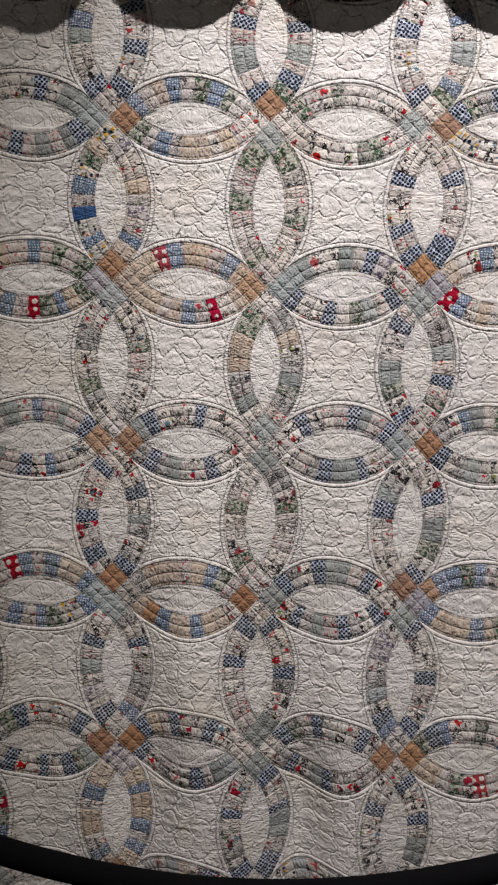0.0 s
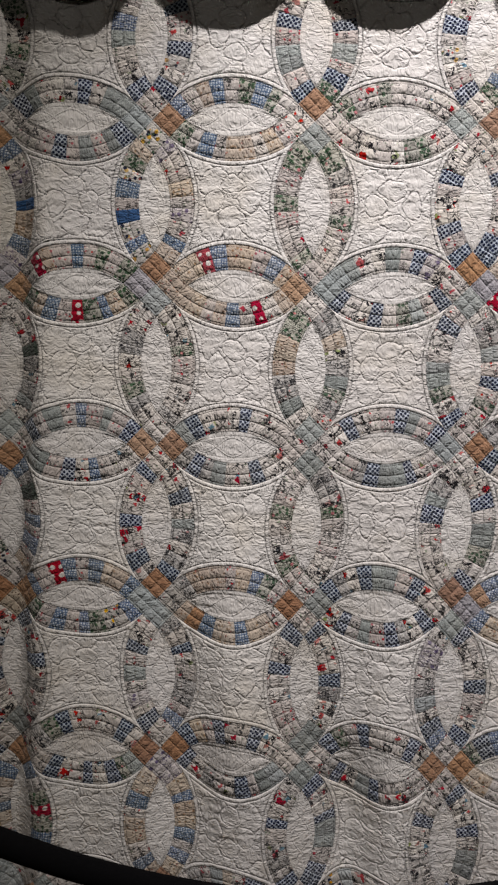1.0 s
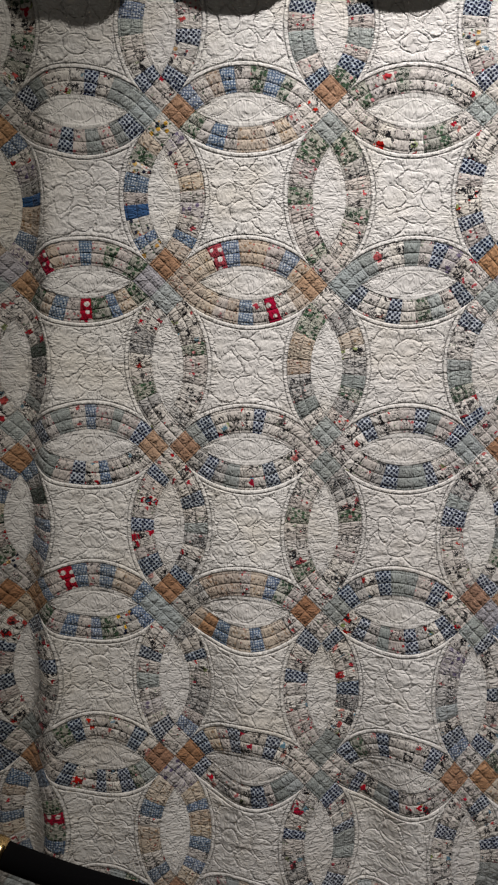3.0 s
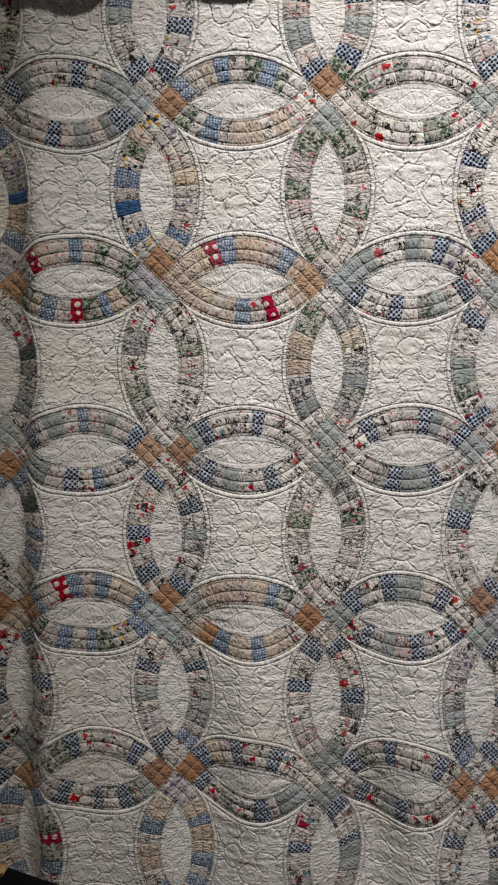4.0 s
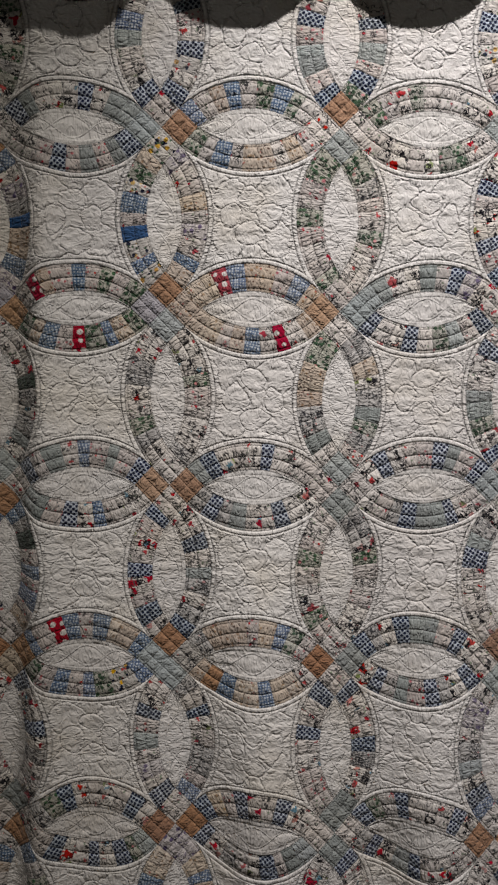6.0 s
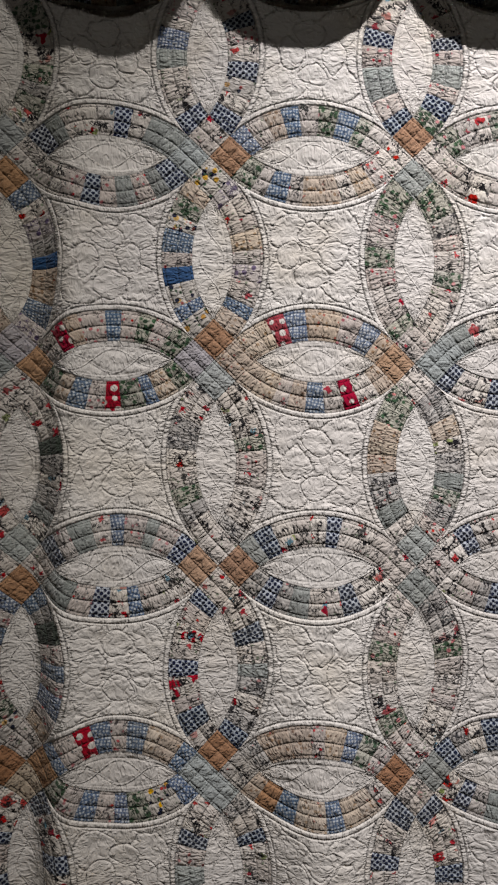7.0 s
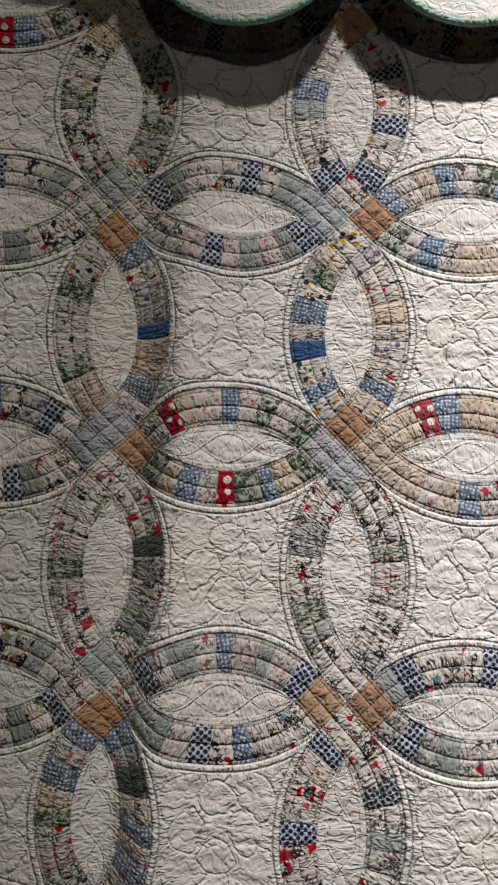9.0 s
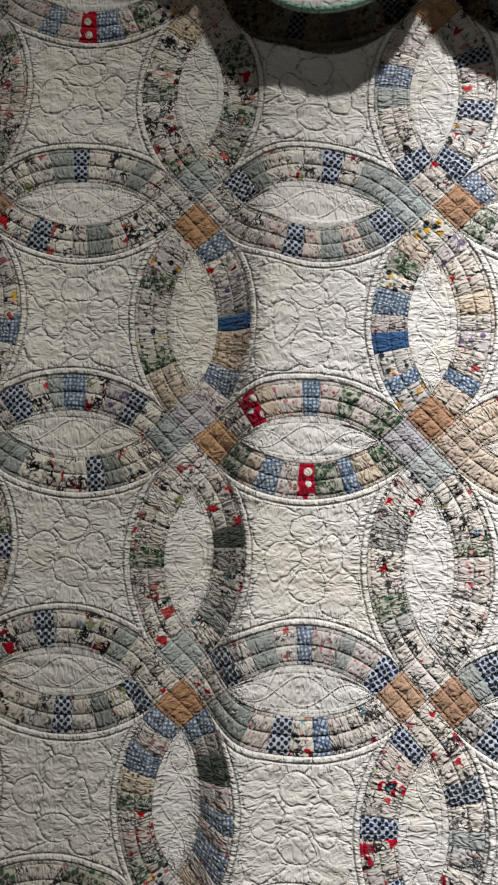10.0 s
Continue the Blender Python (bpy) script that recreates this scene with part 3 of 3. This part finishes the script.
# Corner squares of each crossing: left, right, upper, lower.
CORNERS = {
    "A0": "cctt", "B0": "wkoo", "A1": "wwso", "A2": "solw", "A3": "wwGo", "A4": "oowc", "A5": "wwGo",
    "B1": "sowy", "B2": "ltos", "B3": "ooww", "B4": "smos", "B5": "oowv",
    "C1": "wwoG", "C2": "osww", "C3": "wwGG", "C4": "oGww", "C5": "wwGG",
    "D1": "Goww", "D2": "wloG", "D3": "soww", "D4": "wloG", "D5": "ooww",
}
ANY = "kkkwwwnngGbtpmys"


def letters(table, key, side):
    if key in table:
        return table[key][side]
    return "".join(ANY[n] for n in RNG.integers(0, len(ANY), 9))


quilt = empty("quilt", "old white patchwork quilt with interlocking printed rings over a rod", "quilt", at=(0, 0, 0))
J0, J1 = -1, 7
LABELS = {"r": "red patch with white dots", "B": "royal blue patch", "o": "plain tan brown patch", "n": "navy dotted patch"}
rest = {}
singles = 0
for ci, col in enumerate(COLS):
    i = ci - 2
    for j in range(J0, J1):
        key = col + str(j)
        # the 300 patches of the middle rows and columns are pieces of their own
        for upright, table in ((False, ACROSS), (True, DOWN)):
            if not upright and ci == len(COLS) - 1:
                continue
            for side in (0, 1):
                row = letters(table, key, side)
                single = col in "AB" and 1 <= j <= 3 or (col == "C" and j in (1, 2))
                for k, letter in enumerate(row):
                    if single and singles < 300:
                        sheet = Sheet()
                        wedge(sheet, i, j, upright, 2 * side - 1, k)
                        sheet.build("print_patch", PRINTS[letter], quilt, LABELS.get(letter, ""))
                        singles += 1
                    else:
                        wedge(rest.setdefault(letter, Sheet()), i, j, upright, 2 * side - 1, k)
            sheet = Sheet()
            melon(sheet, i, j, upright)
            sheet.build("oval_patch", OVAL, quilt)
        marks = CORNERS.get(key) or ("soww" if (i + j) % 2 == 0 else "wwoG")
        for letter, (du, dv) in zip(marks, ((-1, 0), (1, 0), (0, -1), (0, 1))):
            sheet = Sheet()
            corner(sheet, i, j, du, dv)
            sheet.build("corner_square", PRINTS[letter], quilt, LABELS.get(letter, ""))
        if ci < len(COLS) - 1:
            seen = col in "ZABCD" and 0 <= j <= 5
            sheet = Sheet()
            ground_patch(sheet, i, j, 161 if seen else 41)
            sheet.build("white_patch", GROUND, quilt)
for letter in sorted(rest):
    rest[letter].build("print_patch", PRINTS[letter], quilt, kind="stuff")

# the backing, a padded thickness behind the patches
sheet = Sheet()
uu, vv = np.meshgrid(np.linspace(-2.02, 4.02, 240), np.linspace(J0 - 0.02, J1 - 0.08, 200), indexing="ij")
add_patch(sheet, uu, vv, np.full(uu.shape, -0.007), np.stack([uu, vv], -1) * CELL)
sheet.build("backing", BACK, quilt, "plain white cotton backing")


# ---- the part folded forward over the rod ----
ROD_Z, ROD_R, FLAP_Y = 2.60, 0.026, 1.352
SC_Z, SC_W, SC_H = 2.270, 0.139, 0.155


def scallop(x):
    """The lower edge of the flap: one round scallop between each two columns."""
    u = (x + 0.5235) / 0.274
    t = (u - np.floor(u) - 0.5) * 0.274
    lift = 0.11 * ease(-x, 0.505, 0.60)
    return SC_Z + lift + SC_H * (1 - np.sqrt(np.clip(1 - (t / SC_W) ** 2, 0, 1)))


def flap_point(x, drop):
    """drop: 0 at the rod, 1 at the scalloped edge."""
    low = scallop(x)
    z = ROD_Z + (low - ROD_Z) * drop
    y = FLAP_Y + 0.006 * vnoise(x * 5 + 2, z * 3, 31) + 0.003 * vnoise(x * 14, z * 9, 32) - 0.006 * drop + (0.005 * ease(-x, 0.22, 0.38) + 0.017 * ease(-x, 0.54, 0.70)) * drop
    return y, z


xs, ds = np.meshgrid(np.linspace(-1.08, 0.60, 700), np.linspace(0, 1, 70), indexing="ij")
fy, fz = flap_point(xs, ds)
dist = fz - scallop(xs)
ribs = PAD * puff(np.minimum(dist / 0.013, 9.5)) * 0.9
for face, gap, name in ((0, 0.0, "flap_front"), (1, 0.006, "flap_lining")):
    sheet = Sheet()
    pts = np.stack([xs, fy - (ribs if not face else 0) + gap, fz], -1)
    sheet.add(pts, 700, 70, np.stack([xs, fz], -1), np.stack([xs, fz], -1), np.array([0.5, 0.5]), facing(pts))
    sheet.build(name, BACK if not face else GROUND, quilt, "white backing cotton folded to the front")
# the turn over the rod
aa, xx = np.meshgrid(np.linspace(0, math.pi, 14), np.linspace(-1.08, 0.60, 200), indexing="ij")
mid = (QY + FLAP_Y) / 2
pts = np.stack([xx, mid + (QY - FLAP_Y) / 2 * np.cos(aa), ROD_Z + 0.026 * np.sin(aa)], -1)
sheet = Sheet()
sheet.add(pts, 14, 200, np.stack([xx, aa * 0.03], -1), np.stack([xx, aa * 0.03], -1), np.array([0.5, 0.5]), False)
sheet.build("turned_edge", BACK, quilt)
bx = np.linspace(-1.08, 0.60, 900)
by, bz = flap_point(bx, np.ones(900))
mesh_bind = tube([(a, b + 0.002, c) for a, b, c in zip(bx, by, bz)], 0.0042, 8)
binding = part("binding", mesh_bind, MINT, quilt, "mint green binding along the scalloped edge", smooth=True)
for layer in ("print", "grain", "own", "place", "stitch", "pull"):
    data = binding.data.uv_layers.new(name=layer).data
    co = [binding.data.vertices[lp.vertex_index].co for lp in binding.data.loops]
    data.foreach_set("uv", [c for p in co for c in ((p.x, p.z) if layer not in ("own", "stitch") else (0.5, 0.5))])

rod = empty("hanging_rod", "round pale wooden rod on brackets inside the fold", "rod")
part("pole", tube([(-1.25, mid, ROD_Z), (0.77, mid, ROD_Z)], 0.018, 20), PALE, rod, smooth=True)
for x in (-1.2, 0.72):
    part("bracket", slab(x - 0.012, x + 0.012, mid - 0.03, Y1, ROD_Z - 0.045, ROD_Z - 0.0175, 0.003), BLACK, rod)

# ---- the rope in front of the quilt ----
ROPE_Y, ROPE_Z, ROPE_X, ROPE_R = 1.06, 0.845, 0.03, 0.019
ROPE_HALF = 0.465


def rope_z(x):
    return ROPE_Z + 0.40 * (x - ROPE_X) ** 2


rope = empty("barrier_rope", "black velvet barrier rope with brass ends hung before the quilt", "rope")
line = [(x, ROPE_Y, rope_z(x)) for x in np.linspace(ROPE_X - ROPE_HALF, ROPE_X + ROPE_HALF, 60)]
part("cord", tube(line, ROPE_R, 24), VELVET, rope, smooth=True)
for sgn in (-1, 1):
    xs_end = [ROPE_X + sgn * (ROPE_HALF + d) for d in (-0.003, 0.0, 0.003, 0.058, 0.062, 0.072)]
    end = [(x, ROPE_Y, rope_z(x)) for x in xs_end]
    part("end_cap", tube(end, [0.0205, 0.0225, 0.0225, 0.0225, 0.0205, 0.010], 28), BRASS, rope, "polished brass end cap", smooth=True)
    hook = [Vector(end[-1]) + Vector((sgn * (0.022 - 0.022 * math.cos(a)), 0, 0.022 * math.sin(a))) for a in np.linspace(0, 1.5 * math.pi, 14)]
    part("hook", tube(hook, 0.0045, 12), BRASS, rope, smooth=True)


def stanchion(x, y):
    thing = empty("stanchion", "brass barrier post on a round weighted base", "barrier post", "barrier posts")
    m = Matrix.Translation((x, y, 0))
    part("base", lathe([(0.15, 0.0), (0.155, 0.006), (0.15, 0.016), (0.05, 0.035), (0.03, 0.045)], m), BRASS, thing, smooth=True)
    part("post", lathe([(0.025, 0.04), (0.025, 0.93)], m), BRASS, thing, smooth=True)
    part("ring_collar", lathe([(0.034, 0.925), (0.038, 0.932), (0.038, 0.948), (0.034, 0.955)], m), BRASS, thing, smooth=True)
    part("finial", lathe([(0.026, 0.95), (0.03, 0.958), (0.022, 0.97), (0.03, 0.985), (0.012, 1.005), (0.002, 1.008)], m), BRASS, thing, smooth=True)


for sgn in (-1, 1):
    stanchion(ROPE_X + sgn * (ROPE_HALF + 0.143), ROPE_Y)
